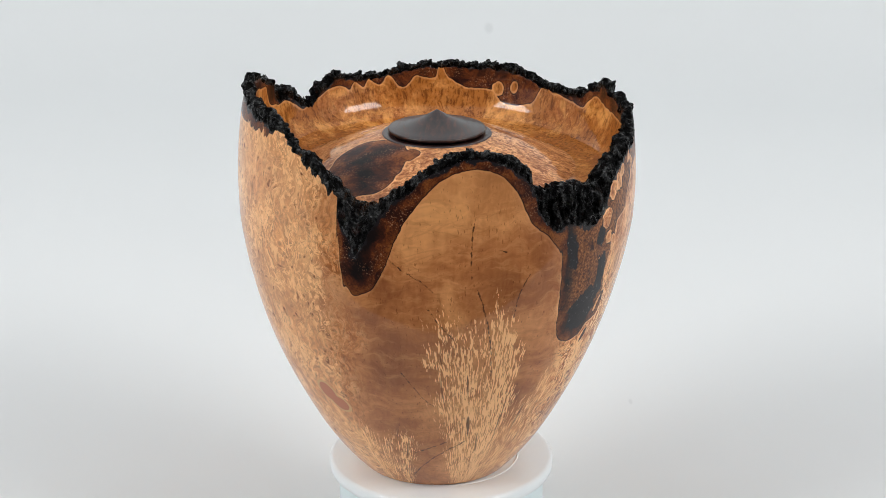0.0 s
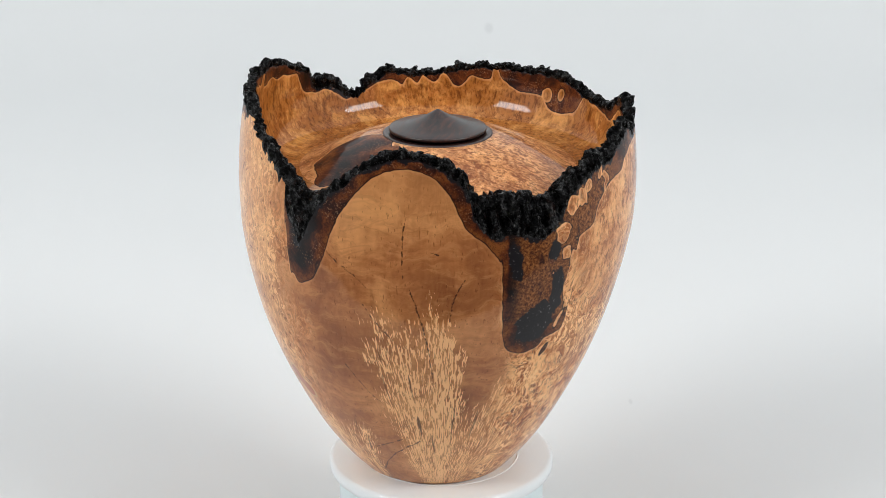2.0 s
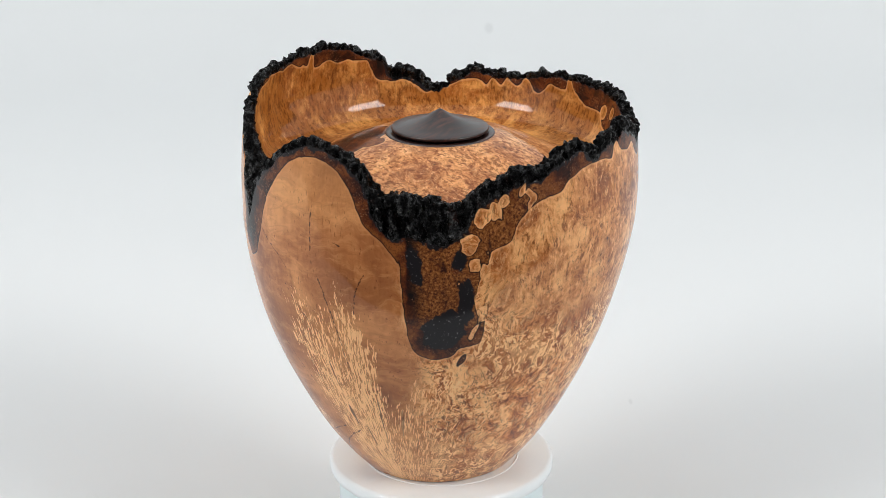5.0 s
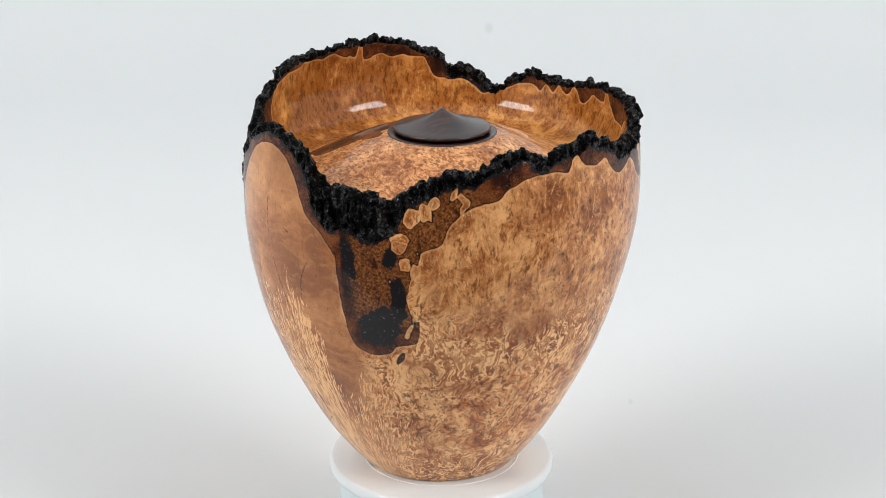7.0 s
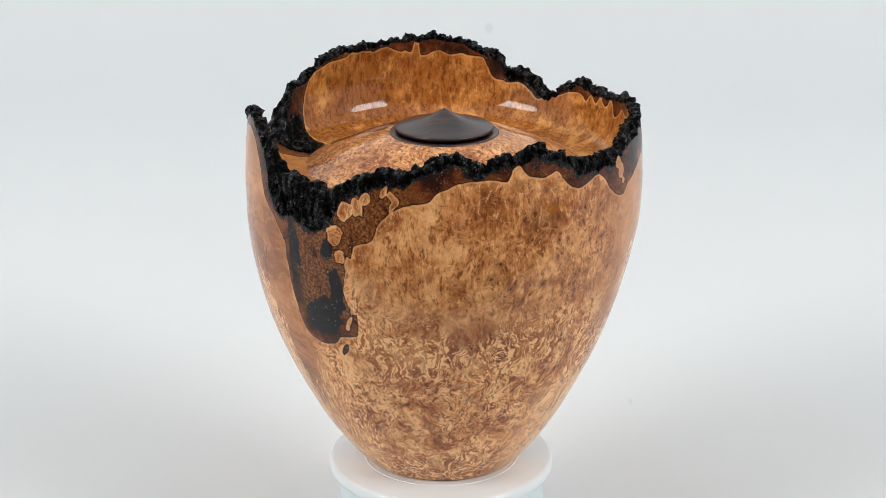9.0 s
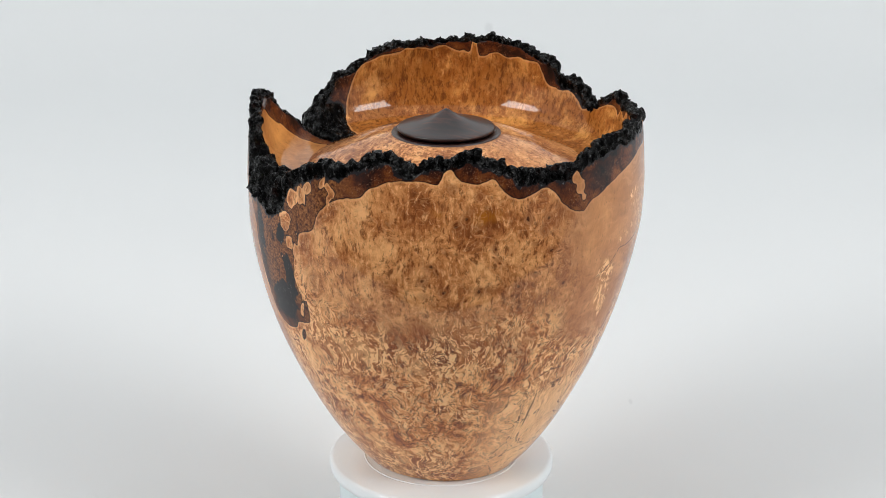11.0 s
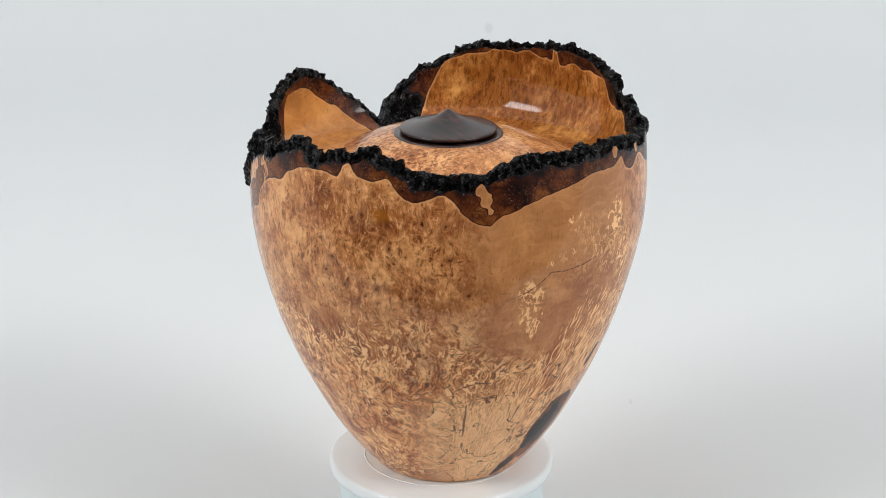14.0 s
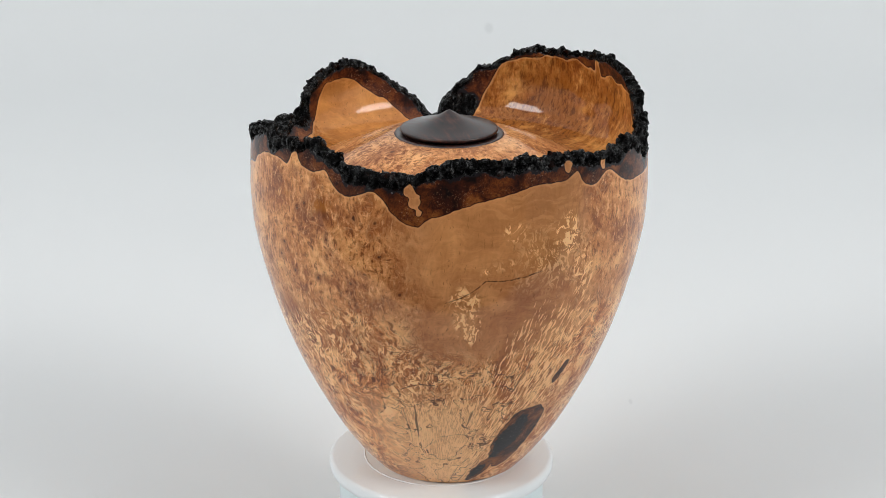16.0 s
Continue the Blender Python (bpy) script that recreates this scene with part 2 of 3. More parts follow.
BROWN, TAN, CREAM = (0.19, 0.054, 0.014), (0.60, 0.254, 0.085), (0.90, 0.56, 0.275)
ACRYLIC = white_surface("frosted_acrylic", (0.68, 0.78, 0.80), 0.3, 0.01, 0.3)
BURL, BARK, ROSEWOOD = lacquered_burl(), rough_bark(), dark_rosewood()
def spotted(material, *spots):
    """Faint grey marks: place, flattening and size of each."""
    s = Shader(material.name)
    colour = s.bsdf.inputs["Base Color"].links[0].from_socket
    for place, size in spots:
        n = s.tree.nodes.new("ShaderNodeVectorMath")
        n.operation = "LENGTH"
        s.put(n.inputs[0], s.vmath("MULTIPLY", s.vmath("SUBTRACT", s.coords(), place), (1, 0.3, 1)))
        colour = s.mix(s.step(n.outputs["Value"], size * 0.3, size, 0.13, 0), colour, (0.25, 0.26, 0.27))
    s.put(s.bsdf.inputs["Base Color"], colour)
    return material


PAPER = white_surface("white_paper", (0.825, 0.842, 0.848), 0.8, 0.015)
GREY = white_surface("grey_paint", (0.09, 0.09, 0.095), 0.7, 0.1)
spotted(PAPER, ((0.0636, 1.4349, -0.0345), 0.0085), ((0.1519, 0.2516, -0.075), 0.0022))
PLASTIC = white_surface("white_plastic", (0.84, 0.88, 0.90), 0.35, 0.01, 0.3)


# ---- mesh helpers ----
def mesh_object(name, verts, faces, material, parent=None, label="", **fields):
    me = bpy.data.meshes.new(name)
    me.from_pydata(verts, [], faces)
    me.materials.append(material)
    me.polygons.foreach_set("use_smooth", [True] * len(me.polygons))
    for key, values in fields.items():
        if values.ndim == 2:
            me.attributes.new(key, "FLOAT_VECTOR", "POINT").data.foreach_set("vector", values.astype(np.float32).ravel())
        else:
            me.attributes.new(key, "FLOAT", "POINT").data.foreach_set("value", values.astype(np.float32))
    ob = new(name, me)
    ob.parent = parent
    return tagged(ob, label)


def turned(name, profile, material, parent=None, label="", n=160):
    """A solid of revolution from (radius, height) pairs, bottom to top along the outside."""
    turns = np.linspace(0, 2 * math.pi, n, endpoint=False)
    verts = [(r * math.cos(a), r * math.sin(a), z) for r, z in profile for a in turns]
    faces = [(j * n + i, j * n + (i + 1) % n, (j + 1) * n + (i + 1) % n, (j + 1) * n + i) for j in range(len(profile) - 1) for i in range(n)]
    return mesh_object(name, verts, faces, material, parent, label)


def smooth(knots, at):
    """A smooth monotone curve through (place, value) knots."""
    x, y = np.array(knots, float).T
    h = np.diff(x)
    d = np.diff(y) / h
    m = np.zeros_like(y)
    both = d[1:] * d[:-1] > 0
    m[1:-1][both] = (2 * d[1:] * d[:-1])[both] / (d[1:] + d[:-1])[both]
    m[0], m[-1] = d[0], d[-1]
    i = np.clip(np.searchsorted(x, at) - 1, 0, len(x) - 2)
    t = np.clip((at - x[i]) / h[i], 0, 1)
    return (1 + 2 * t) * (1 - t) ** 2 * y[i] + t * (1 - t) ** 2 * h[i] * m[i] + t * t * (3 - 2 * t) * y[i + 1] + t * t * (t - 1) * h[i] * m[i + 1]


def ease(v, low, high):
    t = np.clip((v - low) / (high - low), 0, 1)
    return t * t * (3 - 2 * t)


def lumps(p, scale, octaves=1, seed=0):
    """Value noise from -1 to 1 at the points p."""
    total, size, norm = np.zeros(p.shape[:-1]), 1.0, 0.0
    for octave in range(octaves):
        q = p * scale * 2 ** octave + 17.3 * (seed + octave)
        cell = np.floor(q).astype(np.int64)
        f = q - cell
        f = f * f * (3 - 2 * f)
        value = 0.0
        for dx in (0, 1):
            for dy in (0, 1):
                for dz in (0, 1):
                    k = (cell[..., 0] + dx) * 73856093 ^ (cell[..., 1] + dy) * 19349663 ^ (cell[..., 2] + dz) * 83492791
                    k = (k ^ (k >> 13)) * 1274126177 & 0x7FFFFFFF
                    k = (k ^ (k >> 15)) % 65536 / 32767.5 - 1
                    value = value + k * (f[..., 0] if dx else 1 - f[..., 0]) * (f[..., 1] if dy else 1 - f[..., 1]) * (f[..., 2] if dz else 1 - f[..., 2])
        total += value * size
        norm += size
        size *= 0.55
    return total / norm


# ---- setting ----
def slab(name, x0, x1, y0, y1, z0, z1, material, label, category):
    verts = [(x, y, z) for x in (x0, x1) for y in (y0, y1) for z in (z0, z1)]
    faces = [(0, 1, 3, 2), (4, 6, 7, 5), (0, 4, 5, 1), (2, 3, 7, 6), (0, 2, 6, 4), (1, 5, 7, 3)]
    ob = tagged(mesh_object(name, verts, faces, material), label, category, kind="structure")
    ob.data.polygons.foreach_set("use_smooth", [False] * 6)
    return ob


def paper_sweep():
    """White paper that runs over a table and curves up behind it."""
    line = [(-0.32, -0.075), (1.2, -0.075)] + [(1.2 + 0.7 * math.sin(a), 0.625 - 0.7 * math.cos(a)) for a in np.linspace(0.06, math.pi / 2, 28)] + [(1.9, 3.0)]
    line += [(y + (0.004 if z > 0.6 else 0.0), z - 0.004) for y, z in reversed(line)]
    k = len(line)
    verts = [(x, y, z) for x in (-2.2, 2.2) for y, z in line]
    faces = [(i, (i + 1) % k, k + (i + 1) % k, k + i) for i in range(k)]
    return tagged(mesh_object("backdrop", verts, faces, PAPER), "seamless white paper studio sweep", "backdrop", kind="structure")


paper_sweep()
slab("table", -2.2, 2.2, -0.32, 1.2, -0.85, -0.083, GREY, "grey table under the white paper", "table")
# dark floor and south wall are unseen, added to cut light and reflections
slab("floor", -2.5, 2.5, -2.6, 2.1, -0.9, -0.85, GREY, "unseen dark grey floor, added to darken reflections", "floor")
slab("unseen_wall_south", -2.5, 2.5, -2.7, -2.6, -0.85, 3.0, GREY, "unseen dark grey wall, added to block light from the front", "wall")
slab("wall_east", 2.4, 2.5, -2.6, 2.0, -0.85, 3.0, PAPER, "plain white studio wall", "wall")
slab("wall_west", -2.5, -2.4, -2.6, 2.0, -0.85, 3.0, PAPER, "plain white studio wall", "wall")
slab("wall_north", -2.5, 2.5, 2.0, 2.1, -0.85, 3.0, PAPER, "plain white studio wall", "wall")

turntable = tagged(new("turntable"), "small round white display turntable under the urn", "turntable")
turned("base", [(0.001, -0.0745), (0.064, -0.0745), (0.067, -0.072), (0.0685, -0.066), (0.0685, -0.012), (0.067, -0.0105), (0.001, -0.0105)], ACRYLIC, turntable, "pale bluish frosted base")
platter = turned("platter", [(0.001, -0.0095), (0.072, -0.0095), (0.0742, -0.008), (0.0750, -0.005), (0.0747, -0.002), (0.0735, -0.0006), (0.072, 0), (0.001, 0)], PLASTIC, turntable)
turned("raised_ring", [(0.0505, -0.0004), (0.0507, 0.0002), (0.0510, 0.0005), (0.0514, 0.0005), (0.0517, 0.0002), (0.0519, -0.0004)], PLASTIC, platter)
turntable.location = (-0.0012, 0, 0)

# ---- the urn: heights in millimetres against degrees round its axis ----
RIM = [(-180, 260), (-171, 258), (-160, 256), (-150, 254.5), (-140, 250), (-133, 241), (-126, 237), (-123.5, 231), (-121, 227), (-119.2, 225), (-118, 219), (-116.5, 217), (-114.5, 214), (-113.2, 206),
       (-111, 203), (-107.5, 211), (-103, 219.5), (-97, 228.5), (-91, 237.5), (-85, 244), (-80, 246), (-74, 243), (-68, 237), (-64, 231), (-61.5, 221), (-59, 215.5), (-55, 218),
       (-51, 219.5), (-46, 215), (-42, 212), (-37, 213.5), (-34, 220.5), (-29, 226), (-24, 229), (-20, 233), (-15, 232.5), (-11, 236.5), (-6, 242)]
RIM += [(-1, 243.5), (5, 236.5), (10, 241), (16, 241), (21, 244), (27, 239.5), (31, 238), (35, 231.5), (40, 230), (47, 230.5), (53, 232), (59, 237), (74, 240), (90, 240), (104, 236.5),
        (115, 234), (125, 236.5), (131, 231), (137, 224), (142, 227), (147, 234.5), (153, 236), (157, 244), (163, 249.5), (170, 256), (180, 260)]
EDGE = [(-180, 240), (-160, 240), (-150, 237), (-144, 239), (-140, 244.5), (-134, 241), (-128, 228), (-123, 219), (-119, 210), (-117.8, 192), (-117, 168), (-115, 158), (-112.5, 155), (-108, 160),
        (-104, 174), (-101, 192), (-95.5, 212.7), (-88, 229), (-80, 234.5), (-73, 230.5), (-67.5, 217), (-64, 200), (-57, 185), (-54.2, 174), (-53.2, 148), (-52, 124), (-49, 115), (-45, 112), (-40, 114.5),
        (-36.5, 120.5), (-33, 121.5), (-30.9, 124), (-30.3, 135), (-30.1, 160), (-29.3, 184), (-24, 189), (-22, 199), (-18.5, 208), (-14, 212.5), (-10, 213.5), (-5, 221.5)]
EDGE += [(2, 226.5), (8, 227), (12.5, 225.5), (14.5, 232.5), (16, 234), (19, 227), (23, 225.5), (27, 228), (30.5, 219.5), (35, 215), (39, 217), (42.5, 220), (46, 213.5), (49, 206), (53, 201.5), (55, 201),
         (57, 204.5), (63, 209.5), (70, 214.5), (80, 219.5), (88, 222.8), (96, 223), (100, 227), (103, 218), (106, 216.3), (112, 222.5), (119, 214), (124, 210), (140, 208), (160, 232), (180, 240)]
INNER_EDGE = [(-180, 246), (-176.5, 244), (-175, 257), (-173, 246), (-164, 250.5), (-157, 250), (-145, 246.5), (-135, 240.5), (-130, 222), (-127, 210), (-122, 200), (-116, 196), (-111, 194), (-104, 199), (-95, 214), (-87, 226),
              (-80, 233), (-73, 234), (-68, 225), (-64, 212), (-56, 204), (-40, 202), (-25, 214), (0, 226), (20, 228), (27, 231), (33, 221.5), (38, 222), (48, 226), (52, 228.5), (56, 216), (62, 213.5), (67, 214)]
INNER_EDGE += [(71, 222), (80, 223), (86, 227.5), (89, 237), (91, 228), (97, 229.5), (102, 223), (107, 230.5), (110, 225), (114, 230), (116, 225), (119, 229.5), (121, 225), (124, 228), (132, 225), (141, 218), (148, 226), (158, 229), (163, 242.5), (170, 244.5), (180, 246)]
BLACK = [(-180, 7), (-125, 10), (-118, 15), (-113, 24), (-107, 13), (-100, 7.5), (-80, 6), (-66, 8), (-60, 18), (-55, 27), (-48, 26), (-40, 22), (-34, 14), (-28, 10), (0, 9), (30, 8), (60, 9), (90, 9), (120, 9), (180, 7)]
INNER_BLACK = [(-180, 2.5), (-130, 3), (-124, 5), (-119, 9), (-116, 18), (-112, 20), (-107, 8), (-100, 3), (-60, 6), (-40, 8), (-20, 4), (130, 2.5), (142, 7), (152, 9), (158, 3), (180, 2.5)]
OUTSIDE = [(0, 0.0485), (0.012, 0.0592), (0.03, 0.0722), (0.055, 0.0864), (0.08, 0.0986), (0.105, 0.1085), (0.13, 0.1163), (0.155, 0.1224), (0.175, 0.1256), (0.195, 0.1264), (0.215, 0.1256), (0.24, 0.1228), (0.27, 0.115)]
INSIDE = [(0.2013, 0.088), (0.2018, 0.098), (0.205, 0.1065), (0.21, 0.111), (0.218, 0.1142), (0.23, 0.1170), (0.245, 0.1160), (0.27, 0.1090)]
# pale islands in the bark, dark pockets in the wood: degrees, height, half width and half height in millimetres, lean
ISLANDS = [(-31.5, 206, 5, 6, 0.5), (-28.5, 209, 4, 6, -0.3), (-26, 214.5, 3.2, 3.2, 0), (-35, 190, 6, 6.5, 0), (-38, 165, 1.7, 1.8, 0), (-33.0, 133, 2.0, 4.6, 0.4), (-31.2, 158, 4.4, 18, 0), (-33.6, 176, 3.4, 5, 0), (-20.5, 220, 1.6, 3.4, 0.4),
           (-18.4, 217, 1.8, 3, -0.4), (-18.2, 211.5, 2.2, 5, 0.5), (53.6, 217, 3.4, 7, -0.35), (97, 232, 2.4, 3.2, 0), (110, 229, 1.5, 4, 0)]
POCKETS = [(-36.5, 111.5, 2.2, 4.5, 0.4), (55, 214, 1.2, 2.0, 0), (56, 210, 1.0, 1.5, 0), (94, 41, 14, 26, 0.12), (99, 46, 9, 20, 0.15), (82, 15, 5.5, 12, 0.5), (105, 91, 3.2, 8, 0.5)]
# cracks: degrees and height at both ends, and how far they bow
CRACKS = [(-103, 181, -97, 172, 1), (-97, 171, -91, 161, -1), (-80, 203, -80.5, 168, 1), (-101, 105, -88, 72, 2), (-103, 13, -78, 47, -2), (-73, 100, -79, 162, 2), (-93, 152, -84, 126, 1), (-86, 47, -100, 36, 0),
          (62, 153, 73, 167, 2), (73, 167, 89, 170, 2), (-3, 46, 6, 55, -4), (35, 64, 38, 78, 3), (38, 78, 43, 85, 2), (46, 87, 60, 92, -3), (-74, 186, -71, 184, 0), (-85, 185, -83, 186, 0), (-64, 168, -68, 140, 2)]
# fans: degrees and height of the root, spread in radians, and their length against the angle
FANS = [(-72, -30, -0.32, 0.66, [(-0.4, 150), (-0.3, 166), (-0.22, 188), (-0.1, 176), (0, 189), (0.09, 168), (0.17, 122), (0.26, 118), (0.36, 143), (0.5, 126), (0.7, 90)]),
        (-123, -30, -0.06, 0.55, [(-0.1, 72), (0.05, 92), (0.2, 86), (0.35, 96), (0.55, 90)]),
        (50, -20, -0.12, 0.88, [(-0.12, 88), (0.1, 108), (0.25, 120), (0.39, 152), (0.5, 196), (0.65, 202), (0.85, 120)])]


def unrolled(deg, mm, at_deg, at_mm):
    """Sideways and upward distance in millimetres on the outside from a place."""
    turn = (deg - at_deg + 180) % 360 - 180
    return np.radians(turn) * smooth(OUTSIDE, np.full_like(turn, at_mm / 1000)) * 1000, mm - at_mm


def blot(deg, mm, at):
    """Signed distance inside a leaning ellipse."""
    x, y = unrolled(deg, mm, at[0], at[1])
    x = x - at[4] * y
    return (1 - np.hypot(x / at[2], y / at[3])) * min(at[2], at[3])


def lean_out(deg, z):
    """The lower wall is not quite round: it bulges on one side."""
    return np.maximum(0, np.cos(np.radians(deg + 106))) * smooth([(0, 0.0036), (0.05, 0.0050), (0.10, 0.0052), (0.14, 0.0036), (0.19, 0.0002), (0.27, 0)], z)


def build_urn():
    urn = tagged(new("urn"), "lidded natural-edge burl wood urn with a black bark rim", "wooden urn")
    n, out_n, cap_n, in_n = 1260, 330, 16, 84
    deg = np.linspace(-180, 180, n, endpoint=False)
    ring = np.stack([np.cos(np.radians(deg)), np.sin(np.radians(deg)), np.zeros(n)], 1)
    rim = smooth(RIM, deg) + 1.5 * lumps(ring, 14, 2, 3) + 1.3 * lumps(ring, 55, 2, 5)
    slope = np.gradient(smooth(RIM, deg), np.radians(deg) * 122)
    top = rim / 1000 - 0.0053
    # rows of the section: foot, outside, over the rim, inside
    s = np.linspace(0, 1, out_n)
    z_out = s[:, None] * top
    r_out = smooth(OUTSIDE, z_out) + lean_out(deg, z_out)
    a = np.linspace(0, math.pi, cap_n + 2)[1:-1][:, None]
    r0, r1 = smooth(OUTSIDE, top), smooth(INSIDE, top)
    r_cap = (r0 + r1) / 2 + (r0 - r1) / 2 * np.cos(a)
    z_cap = top + 0.003 * np.sin(a)
    w = np.linspace(1, 0, in_n)[:, None] ** 1.6
    z_in = 0.2013 + (top - 0.2013) * w
    r_in = smooth(INSIDE, z_in)
    foot = np.array([0.04, 0.4, 0.8, 0.985])[:, None] * r_out[:1]
    r = np.concatenate([foot, r_out, r_cap, r_in])
    z = np.concatenate([0 * foot, z_out, z_cap, z_in])
    z[4] = 0.0006
    side = np.concatenate([np.zeros(4 + out_n), np.linspace(0, 1, cap_n), np.ones(in_n)])[:, None] + 0 * top
    d = deg[None, :] + 0 * z
    pos = np.stack([r * np.cos(np.radians(d)), r * np.sin(np.radians(d)), z], -1)
    mm = z * 1000

    def above(knots):
        level = smooth(knots, deg)
        lean = np.gradient(level, np.radians(deg) * 120)
        return (mm - level) / np.sqrt(1 + lean ** 2)

    wobble = 1.6 * lumps(pos, 160, 3, 8)
    ragged = 2.0 * lumps(pos, 210, 2, 31)
    outer_depth = above(EDGE) + 0.5 * wobble
    for at in POCKETS:
        outer_depth = np.maximum(outer_depth, blot(d, mm, at) + 0.5 * wobble + 0.7 * ragged * min(1, at[2] / 4))
    for at in ISLANDS:
        outer_depth = np.minimum(outer_depth, -blot(d, mm, at) - 1.5 * ragged * min(1, at[2] / 3))
    outer_depth = outer_depth - 9.0 * np.abs(lumps(pos * (1, 1, 0.22), 230, 2, 33)) * (1 - ease(d, -118, -112)) * (d > -160) * (outer_depth < 12)
    inner_depth = above(INNER_EDGE) + 0.6 * wobble + 2.0 * lumps(pos * (1, 1, 0.3), 130, 2, 4)
    for at in ((69, 222.5, 4.6, 4.6, 0), (63, 225, 2.6, 3.8, 0)):
        inner_depth = np.where(side > 0.9, np.minimum(inner_depth, -blot(d, mm, at) - 0.4 * ragged), inner_depth)
    depth = np.where(side < 0.5, outer_depth, inner_depth)
    wander = 2.6 * lumps(pos, 95, 3, 1)
    steep = np.sqrt(1 + slope ** 2)
    black_out = (mm - (rim - smooth(BLACK, deg))) / steep + wander
    black_in = (mm - (rim - smooth(INNER_BLACK, deg))) / steep + 0.8 * wander
    black_in = np.maximum(black_in, blot(d, mm, (-119.5, 209, 16, 10, -0.3)) + 0.8 * wander)
    black = np.where(side <= 0, np.minimum(black_out, outer_depth), np.where(side >= 1, np.minimum(black_in, inner_depth + 6), 4.0))

    # coarse bark stands out of the wall
    du, dv = np.gradient(pos, axis=0), (np.roll(pos, -1, 1) - np.roll(pos, 1, 1)) / 2
    normal = np.cross(dv, du)
    normal /= np.linalg.norm(normal, axis=-1, keepdims=True) + 1e-12
    proud = ease(black, 0.0, 3.5)
    stretch = pos * (1, 1, 0.55)
    ridge = 1 - 2.4 * np.abs(lumps(pos * (1, 1, 0.32), 270, 1, 6))
    fold = 1 - 2.4 * np.abs(lumps(pos * (1, 1, 0.2), 125, 1, 71))
    folded = ease(smooth(BLACK, deg), 10, 18) * ease(deg, -80, -66) * (side < 0.4)
    swell = 1.0 - 1.9 * ease(np.abs(side - 0.5), 0.25, 0.5) + 1.5 * lumps(stretch, 120, 1, 2) + 1.6 * ridge + 2.0 * fold * ease(black, 3, 9) + (1 - 0.6 * folded) * (1.3 * lumps(stretch, 430, 2, 9) - 1.6 * np.abs(lumps(pos * (1, 1, 0.6), 620, 1, 19)) + 0.5) + folded * (2.6 - 6.0 * np.abs(lumps(pos * (1, 1, 0.13) + pos[..., 2:] * (0.25, 0, 0), 240, 2, 29)))
    flush = 1 - 0.6 * ease(deg, -140, -124) * (1 - ease(deg, -104, -96))
    pos = pos + normal * (proud * swell * flush * 0.00105)[..., None]
    jag = np.stack([lumps(pos, 330, 2, 11), lumps(pos, 330, 2, 12), lumps(pos, 250, 2, 13)], -1)
    pos = pos + jag * (proud * 0.0015)[..., None]

    # zones of the figure
    below = 1 - ease(mm, 120, 168)
    sway = d + 7 * lumps(pos, 38, 3, 41)
    calm = np.maximum(ease(sway, -124, -110) * (1 - ease(sway, -58, -44)), ease(sway, 40, 62) * (1 - ease(sway, 93, 111)) * ease(mm, 96, 128))
    calm = np.where(side < 0.5, calm, ease(sway, -112, -104) * (1 - ease(sway, -66, -58)))
    fleck = np.clip(below * ease(d, -58, -36) * (1 - ease(d, 62, 80)) + 0.45 * ease(d, 84, 100) + 0.6 * (d < -122) + 0.25, 0, 1) * (side < 0.5)
    spots = ease(d, 78, 88) * (1 - ease(d, 100, 112)) * ease(mm, 150, 165) * (1 - ease(mm, 192, 204))
    eyes = np.clip(ease(d, -8, 20) * (1 - ease(d, 48, 56)) * ease(mm, 135, 158) + ease(-d, 116, 124) * 0.8 + 0.22, 0, 1) * (1 - 0.75 * ease(side, 0.3, 0.9))
    zone = ease(d, 30, 48) * (1 - ease(d, 84, 96)) * (1 - ease(mm, 95, 118)) * (side < 0.5)
    pale = (ease(-d, 118, 128) * 0.65 + ease(d, 20, 40) * (1 - ease(mm, 60, 95)) * (1 - ease(d, 72, 82))) * (side < 0.5)
    pale = np.clip(pale + 0.6 * ease(sway, 46, 60) * (1 - ease(sway, 96, 108)) * ease(mm, 150, 185) + 0.5 * ease(mm, 185, 222) * ease(d, -110, -100) * (1 - ease(d, -66, -60)), 0, 1)
    umber = np.maximum.reduce([ease(blot(d, mm, at) + 5 * lumps(pos, 70, 2, 61), -2, 5) for at in ((42, 166, 26, 22, 0.1), (37, 118, 16, 14, 0), (6, 118, 24, 20, 0), (-12, 170, 18, 12, 0), (108, 165, 12, 40, 0))]) * (side < 0.5)
    soft = np.maximum(ease(mm + 16 * lumps(pos, 55, 3, 91), 118, 160) * ease(d, -34, -20), 0.2 * (d < -100)) * (side < 0.5)
    honey = ease(np.maximum(blot(d, mm, (25, 207, 15, 9, 0)), blot(d, mm, (13, 208, 5, 5, 0))) + 6 * lumps(pos, 90, 2, 93), -1, 6) * (side < 0.5)
    plumes = np.maximum.reduce([ease(blot(d, mm, at) + 4 * lumps(pos, 80, 2, 95), -1, 3) for at in ((81, 196, 8, 6, 0), (75, 176, 11, 4, 0.6), (68, 143, 10, 24, -0.2), (97, 190, 9, 15, 0), (104, 165, 8, 22, 0))]) * (side < 0.5)
    fan = np.zeros(z.shape + (3,))
    for root, low, left, right, tips in FANS:
        x, y = np.radians((d - root + 180) % 360 - 180) * r * 1000, mm - low
        u, v = np.arctan2(x, y), np.hypot(x, y)
        loose = u + 0.05 * lumps(pos, 60, 2, 81)
        u = u + 0.008 * lumps(pos, 90, 2, 82)
        edge = ease(loose, left - 0.02, left + 0.10) * (1 - ease(loose, right - 0.16, right + 0.03))
        comb = np.stack([u * 26 + root, v * 0.004, 0 * u], -1)
